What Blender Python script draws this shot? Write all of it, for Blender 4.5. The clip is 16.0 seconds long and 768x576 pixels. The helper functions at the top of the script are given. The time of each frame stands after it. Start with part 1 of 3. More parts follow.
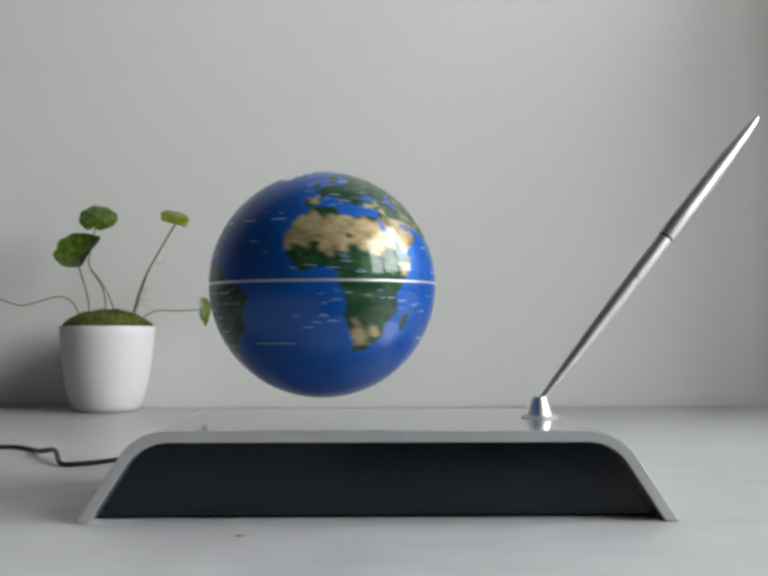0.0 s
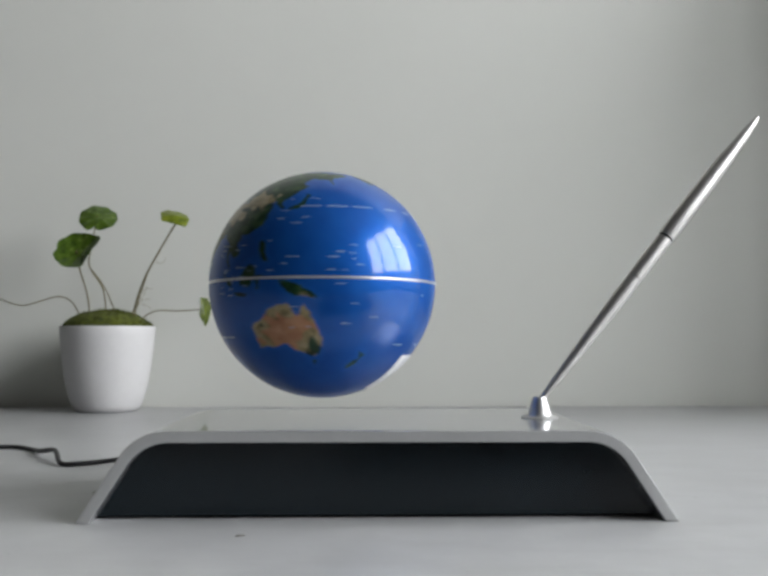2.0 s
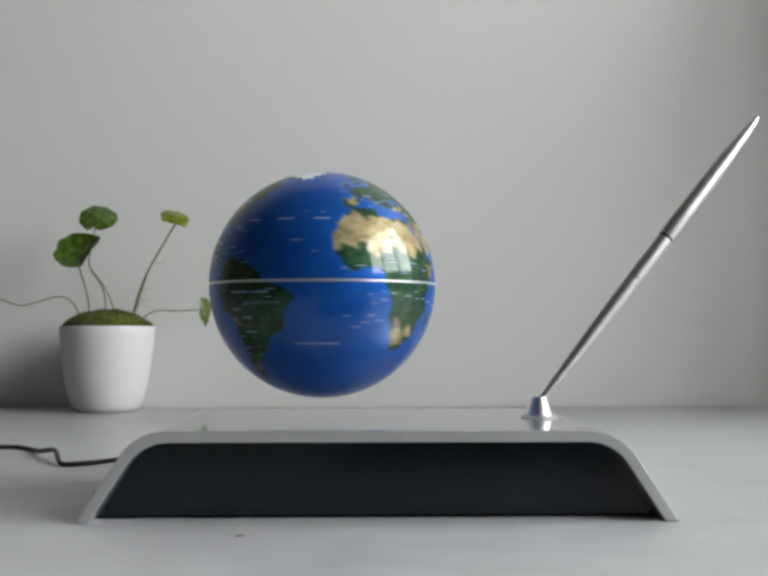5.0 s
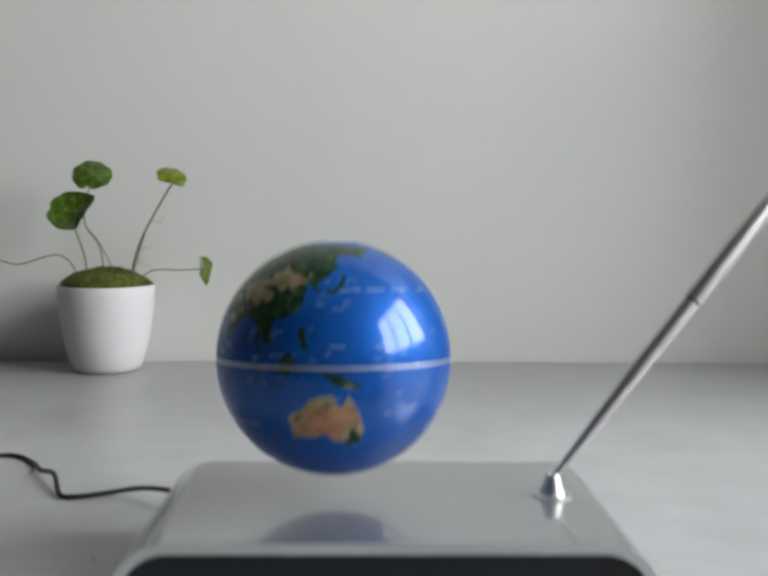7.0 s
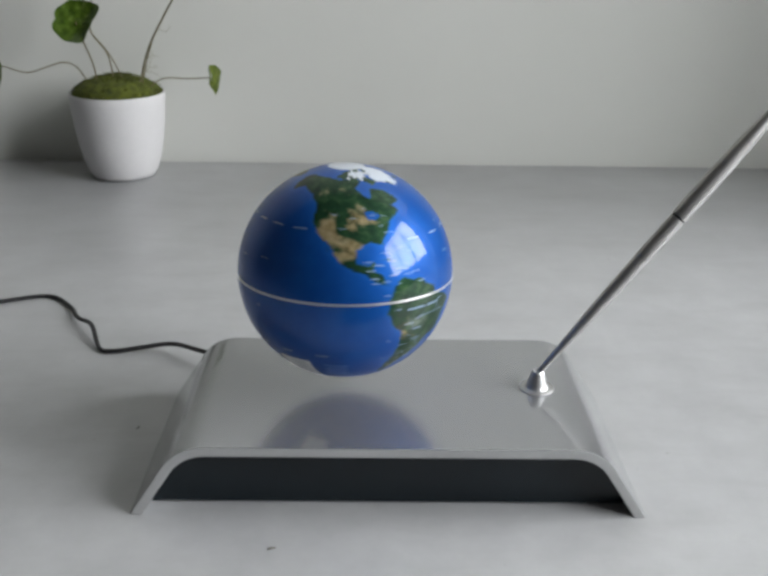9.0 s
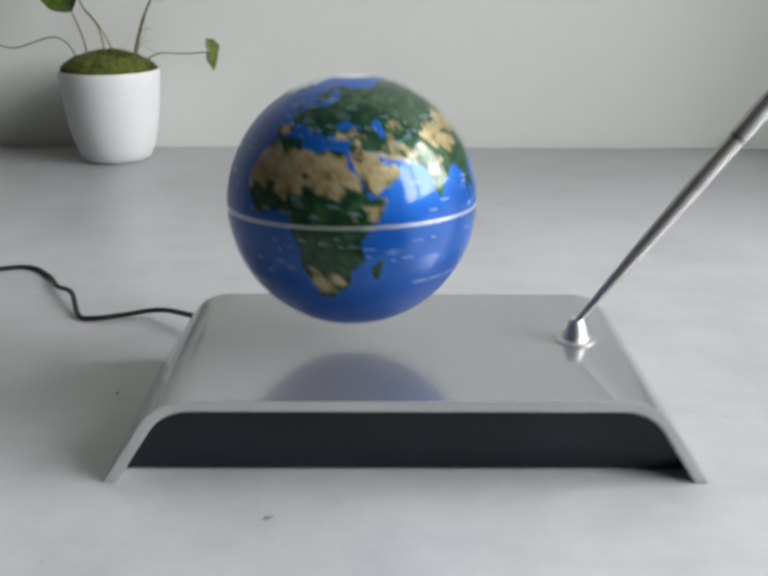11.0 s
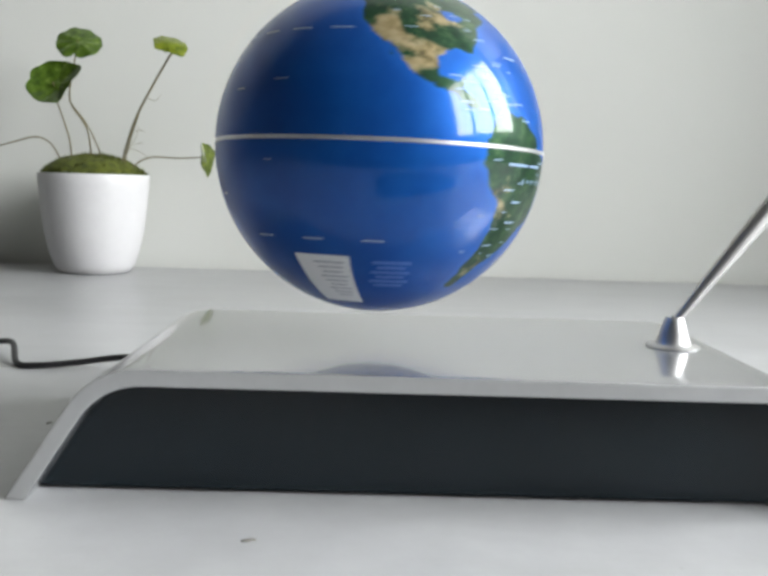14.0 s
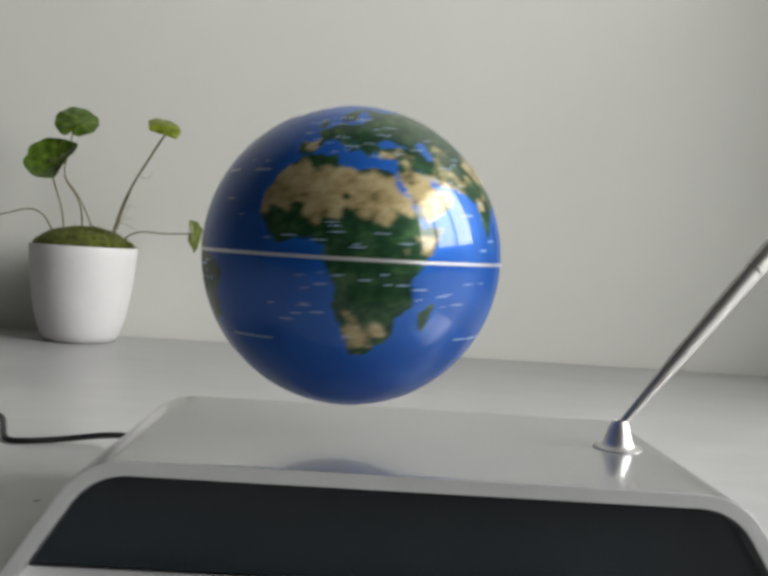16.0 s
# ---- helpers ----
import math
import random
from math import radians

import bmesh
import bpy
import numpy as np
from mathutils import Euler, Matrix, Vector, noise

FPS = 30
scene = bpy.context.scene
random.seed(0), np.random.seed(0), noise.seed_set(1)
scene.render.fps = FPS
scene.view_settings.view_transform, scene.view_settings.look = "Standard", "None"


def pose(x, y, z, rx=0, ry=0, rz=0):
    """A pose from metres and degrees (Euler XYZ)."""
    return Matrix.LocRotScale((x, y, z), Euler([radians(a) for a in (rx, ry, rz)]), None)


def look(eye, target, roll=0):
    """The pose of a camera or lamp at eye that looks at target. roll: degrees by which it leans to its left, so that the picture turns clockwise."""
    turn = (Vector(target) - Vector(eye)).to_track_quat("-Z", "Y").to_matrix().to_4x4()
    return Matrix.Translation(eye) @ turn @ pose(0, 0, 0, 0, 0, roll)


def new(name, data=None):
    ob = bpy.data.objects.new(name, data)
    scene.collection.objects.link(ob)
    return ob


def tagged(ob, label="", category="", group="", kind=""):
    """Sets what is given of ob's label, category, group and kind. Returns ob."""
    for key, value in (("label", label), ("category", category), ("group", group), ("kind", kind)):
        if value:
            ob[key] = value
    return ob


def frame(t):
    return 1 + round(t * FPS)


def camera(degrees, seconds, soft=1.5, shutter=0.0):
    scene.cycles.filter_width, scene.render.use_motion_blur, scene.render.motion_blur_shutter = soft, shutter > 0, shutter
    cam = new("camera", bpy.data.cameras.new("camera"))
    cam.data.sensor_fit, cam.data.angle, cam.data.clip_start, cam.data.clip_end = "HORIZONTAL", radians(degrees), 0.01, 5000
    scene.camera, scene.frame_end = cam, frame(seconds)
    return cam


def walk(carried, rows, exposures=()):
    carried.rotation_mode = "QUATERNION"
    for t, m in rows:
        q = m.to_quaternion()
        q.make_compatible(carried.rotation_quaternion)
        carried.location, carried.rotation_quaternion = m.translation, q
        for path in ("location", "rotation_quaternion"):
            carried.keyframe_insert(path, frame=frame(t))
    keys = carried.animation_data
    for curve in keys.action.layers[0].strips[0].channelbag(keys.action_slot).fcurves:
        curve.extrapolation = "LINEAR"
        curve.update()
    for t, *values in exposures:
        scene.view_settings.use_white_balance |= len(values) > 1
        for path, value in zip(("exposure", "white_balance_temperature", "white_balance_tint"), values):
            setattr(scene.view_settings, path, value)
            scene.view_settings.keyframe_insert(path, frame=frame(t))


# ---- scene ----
cam = camera(45.34, 16.0, soft=3.4, shutter=1.0)
PATH = [
    (0, (-0.0057, -0.3188, 0.0628), (0.0173, 0.6794, 0.1185), -0),
    (3.5, (-0.0057, -0.3188, 0.0628), (0.0173, 0.6794, 0.1185), -0),
    (5.7, (-0.0057, -0.3188, 0.0628), (0.0173, 0.6794, 0.1185), -0),
    (6, (-0.0063, -0.3174, 0.0645), (0.0177, 0.6809, 0.1188), -0),
    (6.5, (-0.0082, -0.3105, 0.0810), (0.0244, 0.6881, 0.0377), -0.6),
    (7, (-0.0073, -0.2949, 0.1420), (0.0127, 0.7011, 0.0545), 0.4),
    (7.5, (-0.0102, -0.2910, 0.1780), (-0.0081, 0.6895, -0.0186), 0.6),
    (8, (-0.0110, -0.2968, 0.2053), (0.0130, 0.6566, -0.0954), 1.5),
    (8.5, (-0.0141, -0.3045, 0.2194), (0.0017, 0.6195, -0.1627), 0.9),
    (8.7, (-0.0080, -0.3064, 0.2267), (0.0053, 0.6166, -0.1581), 0.9),
    (10.8, (-0.0069, -0.2743, 0.1901), (0.0029, 0.6543, -0.1808), 0.3),
    (11, (-0.0100, -0.2700, 0.1735), (-0.0032, 0.6653, -0.1804), 0.3),
    (11.5, (-0.0215, -0.2548, 0.1461), (-0.0015, 0.6999, -0.1510), 1.5),
    (12, (-0.0265, -0.2414, 0.1231), (0.0052, 0.7272, -0.1234), 1),
    (12.5, (-0.0230, -0.2243, 0.1049), (0.0040, 0.7558, -0.0917), 0.7),
    (13, (-0.0204, -0.2142, 0.0891), (-0.0031, 0.7712, -0.0805), 0.7),
    (13.5, (-0.0190, -0.2078, 0.0775), (-0.0087, 0.7826, -0.0607), 1.1),
    (14, (-0.0217, -0.2050, 0.0753), (-0.0035, 0.7882, -0.0399), 1.8),
    (14.5, (-0.0242, -0.2015, 0.0782), (-0.0037, 0.7934, -0.0203), 3.1),
    (15, (-0.0224, -0.2022, 0.0801), (0.0086, 0.7952, 0.0151), 4),
    (15.5, (-0.0174, -0.2065, 0.0798), (0.0182, 0.7922, 0.0429), 3.9),
    (16, (-0.0200, -0.2282, 0.0884), (0.0153, 0.7701, 0.0442), 3.8),
]
EXPOSURES = [(0.0, 0.0, 6500, 10), (0.5, -0.03, 6500, 10), (3.0, -0.07, 6500, 10), (6.0, -0.07, 6500, 10), (6.8, 0.0, 6500, 10), (7.1, 0.03, 6500, 10), (7.5, -0.17, 6500, 10), (8.0, -0.19, 6500, 10), (8.5, -0.12, 6500, 10), (10.8, 0.16, 6500, 10), (11.5, 0.34, 6500, 10), (12.0, 0.39, 6500, 9), (12.5, 0.43, 6500, 9), (13.5, 0.46, 6500, 9), (14.0, 0.52, 6520, 9), (14.5, 0.55, 6560, 9), (15.0, 0.5, 6650, 10), (15.5, 0.38, 6850, 10), (16.0, 0.06, 6850, 10)]
walk(cam, [(t, look(e, g, r)) for t, e, g, r in PATH], EXPOSURES)

# ---------------------------------------------------------------- light
world = bpy.data.worlds.new("sky")
scene.world = world
world.use_nodes = True
wn = world.node_tree.nodes
sky = wn.new("ShaderNodeTexSky")
sky.sky_type = "NISHITA"
sky.sun_disc = False
sky.sun_elevation = radians(35)
sky.sun_rotation = radians(200)
wn["Background"].inputs["Strength"].default_value = 0.1
world.node_tree.links.new(sky.outputs["Color"], wn["Background"].inputs["Color"])

# room (metres; the desk top is z = 0, the display base's front edge is y = 0)
WALL_Y = 0.548
ROOM = dict(x0=-2.6, x1=1.5, y0=-3.2, z0=-0.75, z1=1.85)
WIN = dict(y0=-1.25, y1=0.414, z0=0.313, z1=1.56)


def window_light(power):
    d = bpy.data.lights.new("window_daylight", "AREA")
    d.shape, d.size, d.size_y = "RECTANGLE", WIN["y1"] - WIN["y0"], WIN["z1"] - WIN["z0"]
    d.energy, d.color = power, (0.97, 0.99, 1.0)
    ob = new("window_daylight", d)
    cy, cz = (WIN["y0"] + WIN["y1"]) / 2, (WIN["z0"] + WIN["z1"]) / 2
    ob.matrix_world = look((ROOM["x1"] + 0.16, cy, cz), (ROOM["x1"] - 1, cy, cz))
    return ob


window_light(105.0)


# ---------------------------------------------------------------- materials
def material(name):
    m = bpy.data.materials.new(name)
    m.use_nodes = True
    return m, m.node_tree.nodes, m.node_tree.links, m.node_tree.nodes["Principled BSDF"]


def coords(n, l, scale, kind="Object"):
    tc = n.new("ShaderNodeTexCoord")
    mp = n.new("ShaderNodeMapping")
    mp.inputs["Scale"].default_value = scale if hasattr(scale, "__len__") else (scale,) * 3
    l.new(tc.outputs[kind], mp.inputs["Vector"])
    return mp.outputs["Vector"]


def noise_tex(n, l, vec, scale, detail=4.0, rough=0.55):
    t = n.new("ShaderNodeTexNoise")
    t.inputs["Scale"].default_value, t.inputs["Detail"].default_value, t.inputs["Roughness"].default_value = scale, detail, rough
    l.new(vec, t.inputs["Vector"])
    return t.outputs["Fac"]


def ramp(n, l, fac, stops):
    r = n.new("ShaderNodeValToRGB")
    el = r.color_ramp.elements
    while len(el) < len(stops):
        el.new(0.5)
    for e, (p, c) in zip(el, stops):
        e.position, e.color = p, (*c, 1) if len(c) == 3 else c
    l.new(fac, r.inputs["Fac"])
    return r.outputs["Color"]


def mixed(n, l, fac, a, b, blend="MIX"):
    m = n.new("ShaderNodeMix")
    m.data_type, m.blend_type = "RGBA", blend
    for sock, val in ((m.inputs[0], fac), (m.inputs[6], a), (m.inputs[7], b)):
        if hasattr(val, "links"):
            l.new(val, sock)
        else:
            sock.default_value = val if not hasattr(val, "__len__") else (*val, 1)
    return m.outputs[2]


def arith(n, l, op, a, b=0.0, clamp=False):
    m = n.new("ShaderNodeMath")
    m.operation, m.use_clamp = op, clamp
    for sock, val in ((m.inputs[0], a), (m.inputs[1], b)):
        if hasattr(val, "links"):
            l.new(val, sock)
        else:
            sock.default_value = val
    return m.outputs[0]


def bump(n, l, bsdf, height, strength, distance):
    b = n.new("ShaderNodeBump")
    b.inputs["Strength"].default_value, b.inputs["Distance"].default_value = strength, distance
    l.new(height, b.inputs["Height"])
    l.new(b.outputs["Normal"], bsdf.inputs["Normal"])


def simple(name, dark, light, scale, rough, metal=0.0, relief=0.0, coat=0.0, spec=0.5, stretch=(1, 1, 1), rough_spread=0.08, coat_rough=0.06):
    """Two-scale variation between two colours, uneven gloss and fine relief."""
    m, n, l, b = material(name)
    v = coords(n, l, stretch)
    big, fine = noise_tex(n, l, v, scale), noise_tex(n, l, v, scale * 9, 6)
    f = arith(n, l, "ADD", arith(n, l, "MULTIPLY", big, 0.65), arith(n, l, "MULTIPLY", fine, 0.35))
    l.new(ramp(n, l, f, [(0.3, dark), (0.7, light)]), b.inputs["Base Color"])
    l.new(arith(n, l, "ADD", arith(n, l, "MULTIPLY", fine, 2 * rough_spread), rough - rough_spread), b.inputs["Roughness"])
    b.inputs["Metallic"].default_value = metal
    b.inputs["Specular IOR Level"].default_value = spec
    b.inputs["Coat Weight"].default_value = coat
    b.inputs["Coat Roughness"].default_value = coat_rough
    if relief:
        bump(n, l, b, fine, 0.4, relief)
    return m


M_WALL = simple("painted_plaster", (0.63, 0.635, 0.60), (0.652, 0.657, 0.622), 3.0, 0.8, relief=0.0006)
# for walls out of view: dark tone chosen to weaken the room's bounce
M_WALL_DARK = simple("dark_unseen_wall", (0.06, 0.056, 0.051), (0.08, 0.076, 0.069), 3.0, 0.8, relief=0.0006)
# ceiling out of view, set dark so little light bounces down
M_CEIL = simple("dark_unseen_ceiling", (0.07, 0.068, 0.065), (0.09, 0.088, 0.084), 2.0, 0.85)
M_FLOOR = simple("floor_boards", (0.06, 0.042, 0.028), (0.11, 0.08, 0.052), 4.0, 0.5, stretch=(1, 8, 1))
M_SILVER = simple("silver_lacquer", (0.375, 0.38, 0.392), (0.40, 0.405, 0.418), 6.0, 0.22, metal=0.68, coat=0.6, rough_spread=0.012, coat_rough=0.04)
M_EDGE = simple("cut_silver_edge", (0.46, 0.465, 0.467), (0.54, 0.545, 0.547), 60.0, 0.42, metal=0.5)
M_BLACK = simple("black_gloss_plastic", (0.002, 0.006, 0.009), (0.007, 0.0135, 0.0185), 16.0, 0.24, spec=0.42, rough_spread=0.07)
M_CHROME = simple("chrome", (0.54, 0.54, 0.54), (0.62, 0.62, 0.62), 60.0, 0.44, metal=1.0, rough_spread=0.04)
M_PEN = simple("brushed_pen_metal", (0.41, 0.405, 0.395), (0.50, 0.495, 0.485), 90.0, 0.43, metal=1.0, rough_spread=0.05)
M_RUBBER = simple("black_cable_rubber", (0.008, 0.008, 0.009), (0.018, 0.018, 0.02), 200.0, 0.5)
M_FABRIC = simple("black_woven_fabric", (0.006, 0.006, 0.007), (0.02, 0.02, 0.022), 300.0, 0.8, relief=0.0004)
M_CERAMIC = simple("white_glazed_ceramic", (0.55, 0.542, 0.548), (0.60, 0.592, 0.598), 25.0, 0.6, coat=0.12, coat_rough=0.2)
M_STEM = simple("plant_stem", (0.085, 0.075, 0.03), (0.21, 0.175, 0.085), 200.0, 0.55)
M_FRAME = simple("white_window_paint", (0.7, 0.7, 0.69), (0.8, 0.8, 0.79), 20.0, 0.4)
M_STICKER = simple("white_paper_sticker", (0.7, 0.71, 0.72), (0.78, 0.79, 0.8), 120.0, 0.4)
M_PRINT = simple("white_print", (0.19, 0.29, 0.46), (0.30, 0.40, 0.55), 150.0, 0.35)
M_PALEBLUE = simple("pale_blue_print", (0.035, 0.12, 0.42), (0.06, 0.15, 0.48), 150.0, 0.35)
M_GREYPRINT = simple("grey_print", (0.3, 0.32, 0.36), (0.4, 0.42, 0.46), 150.0, 0.4)
M_CRUMB = simple("crumb_brown", (0.10, 0.095, 0.085), (0.2, 0.19, 0.17), 600.0, 0.9)
M_SEAM = simple("silver_seam", (0.62, 0.63, 0.64), (0.74, 0.75, 0.76), 100.0, 0.32, metal=0.8)


def desk_material():
    m, n, l, b = material("white_desk_laminate")
    v = coords(n, l, 1.0)
    big, mid = noise_tex(n, l, v, 5.0), noise_tex(n, l, v, 26.0, 6, 0.65)
    smear = noise_tex(n, l, coords(n, l, (14, 60, 14)), 1.0, 5)
    base = ramp(n, l, arith(n, l, "ADD", arith(n, l, "ADD", arith(n, l, "MULTIPLY", big, 0.15), 0.19), arith(n, l, "MULTIPLY", mid, 0.5)), [(0.34, (0.345, 0.349, 0.355)), (0.66, (0.49, 0.495, 0.502))])
    base = mixed(n, l, arith(n, l, "MULTIPLY", ramp(n, l, smear, [(0.5, (0, 0, 0)), (0.75, (1, 1, 1))]), 0.28), base, (0.30, 0.30, 0.302))
    grit = noise_tex(n, l, v, 130.0, 2)
    base = mixed(n, l, arith(n, l, "MULTIPLY", ramp(n, l, grit, [(0.74, (0, 0, 0)), (0.79, (1, 1, 1))]), 0.5), base, (0.2, 0.19, 0.18))
    l.new(base, b.inputs["Base Color"])
    l.new(arith(n, l, "ADD", arith(n, l, "MULTIPLY", mid, 0.2), 0.28), b.inputs["Roughness"])
    b.inputs["Specular IOR Level"].default_value = 1.0
    bump(n, l, b, mid, 0.25, 0.0004)
    return m


def globe_material():
    """Printed map: land mask, dryness and ice come with the mesh; fine variation is added here."""
    m, n, l, b = material("printed_globe_map")
    at = n.new("ShaderNodeAttribute")
    at.attribute_name = "map"
    sep = n.new("ShaderNodeSeparateColor")
    l.new(at.outputs["Color"], sep.inputs["Color"])
    land, dry, ice = sep.outputs
    v = coords(n, l, 1.0)
    coast = noise_tex(n, l, v, 210.0, 7, 0.65)
    relief = noise_tex(n, l, v, 230.0, 8, 0.72)
    patch = noise_tex(n, l, v, 90.0, 5, 0.6)
    edge = arith(n, l, "ADD", land, arith(n, l, "MULTIPLY", arith(n, l, "SUBTRACT", coast, 0.5), 0.2))
    mask = ramp(n, l, edge, [(0.49, (0, 0, 0)), (0.515, (1, 1, 1))])
    shallow = ramp(n, l, edge, [(0.40, (0, 0, 0)), (0.5, (1, 1, 1))])
    deep = ramp(n, l, patch, [(0.3, (0.003, 0.062, 0.295)), (0.7, (0.006, 0.086, 0.36))])
    sea = mixed(n, l, arith(n, l, "MULTIPLY", shallow, 0.45), deep, (0.010, 0.11, 0.46))
    green = ramp(n, l, relief, [(0.32, (0.004, 0.016, 0.010)), (0.5, (0.010, 0.044, 0.018)), (0.70, (0.055, 0.11, 0.042))])
    sand = ramp(n, l, relief, [(0.32, (0.06, 0.05, 0.02)), (0.47, (0.26, 0.205, 0.10)), (0.70, (0.43, 0.365, 0.235))])
    red = ramp(n, l, relief, [(0.3, (0.24, 0.10, 0.045)), (0.6, (0.42, 0.22, 0.12))])
    dryness = arith(n, l, "ADD", dry, arith(n, l, "ADD", arith(n, l, "MULTIPLY", arith(n, l, "SUBTRACT", patch, 0.5), 1.0), arith(n, l, "MULTIPLY", arith(n, l, "SUBTRACT", relief, 0.5), 0.9)))
    ground = mixed(n, l, ramp(n, l, dryness, [(0.35, (0, 0, 0)), (0.62, (1, 1, 1))]), green, sand)
    ground = mixed(n, l, ramp(n, l, arith(n, l, "MULTIPLY", dryness, 0.5), [(0.66, (0, 0, 0)), (0.73, (1, 1, 1))]), ground, red)
    icy = ramp(n, l, arith(n, l, "ADD", ice, arith(n, l, "MULTIPLY", arith(n, l, "SUBTRACT", coast, 0.5), 0.5)), [(0.45, (0, 0, 0)), (0.6, (1, 1, 1))])
    col = mixed(n, l, mask, sea, ground)
    col = mixed(n, l, icy, col, (0.62, 0.67, 0.74))
    l.new(col, b.inputs["Base Color"])
    b.inputs["Roughness"].default_value = 0.45
    b.inputs["Metallic"].default_value = 0.38
    b.inputs["Specular IOR Level"].default_value = 0.1
    b.inputs["Coat Weight"].default_value = 0.6
    b.inputs["Coat Roughness"].default_value = 0.07
    return m


def leaf_material(name, dark, mid, light, gloss=0.3):
    m, n, l, b = material(name)
    at = n.new("ShaderNodeAttribute")
    at.attribute_name = "vein"
    v = coords(n, l, 1.0)
    f = noise_tex(n, l, v, 160.0, 5)
    base = ramp(n, l, f, [(0.3, dark), (0.55, mid), (0.75, light)])
    base = mixed(n, l, arith(n, l, "MULTIPLY", at.outputs["Fac"], 0.16), base, light)
    l.new(base, b.inputs["Base Color"])
    b.inputs["Roughness"].default_value = 0.28
    b.inputs["Coat Weight"].default_value = gloss
    tr = n.new("ShaderNodeBsdfTranslucent")
    l.new(base, tr.inputs["Color"])
    mx = n.new("ShaderNodeMixShader")
    mx.inputs[0].default_value = 0.3
    l.new(b.outputs[0], mx.inputs[1])
    l.new(tr.outputs[0], mx.inputs[2])
    l.new(mx.outputs[0], n["Material Output"].inputs["Surface"])
    bump(n, l, b, f, 0.3, 0.0006)
    return m


M_DESK = desk_material()
M_GLOBE = globe_material()
M_LEAF = leaf_material("pennywort_leaf", (0.026, 0.06, 0.004), (0.075, 0.135, 0.011), (0.20, 0.28, 0.065), gloss=0.35)
M_LEAF_YOUNG = leaf_material("young_yellow_leaf", (0.09, 0.13, 0.008), (0.20, 0.25, 0.02), (0.33, 0.38, 0.05))
M_LEAF_OLIVE = leaf_material("olive_leaf", (0.045, 0.07, 0.006), (0.11, 0.15, 0.014), (0.24, 0.29, 0.035), gloss=0.05)
M_MOSS = simple("green_moss", (0.016, 0.024, 0.002), (0.115, 0.135, 0.009), 200.0, 0.9)
M_ROOT = simple("dry_rootlet", (0.22, 0.20, 0.13), (0.36, 0.33, 0.24), 300.0, 0.7)


# ---------------------------------------------------------------- mesh helpers
def part(name, bm, mat, parent=None, label="", smooth=True):
    me = bpy.data.meshes.new(name)
    bm.normal_update()
    bm.to_mesh(me)
    bm.free()
    me.materials.append(mat)
    if smooth:
        me.polygons.foreach_set("use_smooth", [True] * len(me.polygons))
        me.set_sharp_from_angle(angle=radians(38))
    ob = new(name, me)
    if parent is not None:
        ob.parent = parent
    if label:
        ob["label"] = label
    return ob


def thing(name, m, label, category, group="", kind=""):
    ob = new(name)
    ob.matrix_world = m
    ob.empty_display_size = 0.02
    return tagged(ob, label, category, group, kind)


def box(bm, x0, x1, y0, y1, z0, z1, bevel=0.0, segments=2):
    r = bmesh.ops.create_cube(bm, size=1.0, matrix=Matrix.Translation(((x0 + x1) / 2, (y0 + y1) / 2, (z0 + z1) / 2)) @ Matrix.Diagonal((x1 - x0, y1 - y0, z1 - z0, 1)))
    if bevel:
        edges = list({e for v in r["verts"] for e in v.link_edges})
        bmesh.ops.bevel(bm, geom=edges, offset=bevel, segments=segments, profile=0.5, affect="EDGES")
    return bm


def boxed(*a, **k):
    return box(bmesh.new(), *a, **k)


def lathe(profile, steps=48, close_start=True, close_end=True):
    """A turned body round z from rows of (radius, height)."""
    bm = bmesh.new()
    rings = []
    for r, z in profile:
        rings.append([bm.verts.new((r * math.cos(2 * math.pi * i / steps), r * math.sin(2 * math.pi * i / steps), z)) for i in range(steps)])
    for a, b in zip(rings, rings[1:]):
        for i in range(steps):
            j = (i + 1) % steps
            bm.faces.new((a[i], a[j], b[j], b[i]))
    if close_start:
        bm.faces.new(rings[0][::-1])
    if close_end:
        bm.faces.new(rings[-1])
    return bm


def smooth_line(points, per=8):
    """Points of a smooth curve through the given ones."""
    p = [Vector(q) for q in points]
    p = [p[0] * 2 - p[1], *p, p[-1] * 2 - p[-2]]
    out = []
    for a, b, c, d in zip(p, p[1:], p[2:], p[3:]):
        for k in range(per):
            t = k / per
            out.append(0.5 * (2 * b + (c - a) * t + (2 * a - 5 * b + 4 * c - d) * t * t + (3 * b - a - 3 * c + d) * t ** 3))
    out.append(p[-2])
    return out


def tube(points, radius, sides=10, per=8, taper=1.0):
    bm = bmesh.new()
    line = smooth_line(points, per)
    rings = []
    side = Vector((0, 0, 1))
    for i, p in enumerate(line):
        d = (line[min(i + 1, len(line) - 1)] - line[max(i - 1, 0)]).normalized()
        u = d.cross(side)
        u = u.normalized() if u.length > 1e-4 else d.cross(Vector((0, 1, 0))).normalized()
        w = u.cross(d)
        r = radius * (1 + (taper - 1) * i / (len(line) - 1))
        rings.append([bm.verts.new(p + r * (math.cos(2 * math.pi * k / sides) * u + math.sin(2 * math.pi * k / sides) * w)) for k in range(sides)])
    for a, b in zip(rings, rings[1:]):
        for k in range(sides):
            j = (k + 1) % sides
            bm.faces.new((a[k], a[j], b[j], b[k]))
    bm.faces.new(rings[0][::-1])
    bm.faces.new(rings[-1])
    bmesh.ops.recalc_face_normals(bm, faces=bm.faces)
    return bm


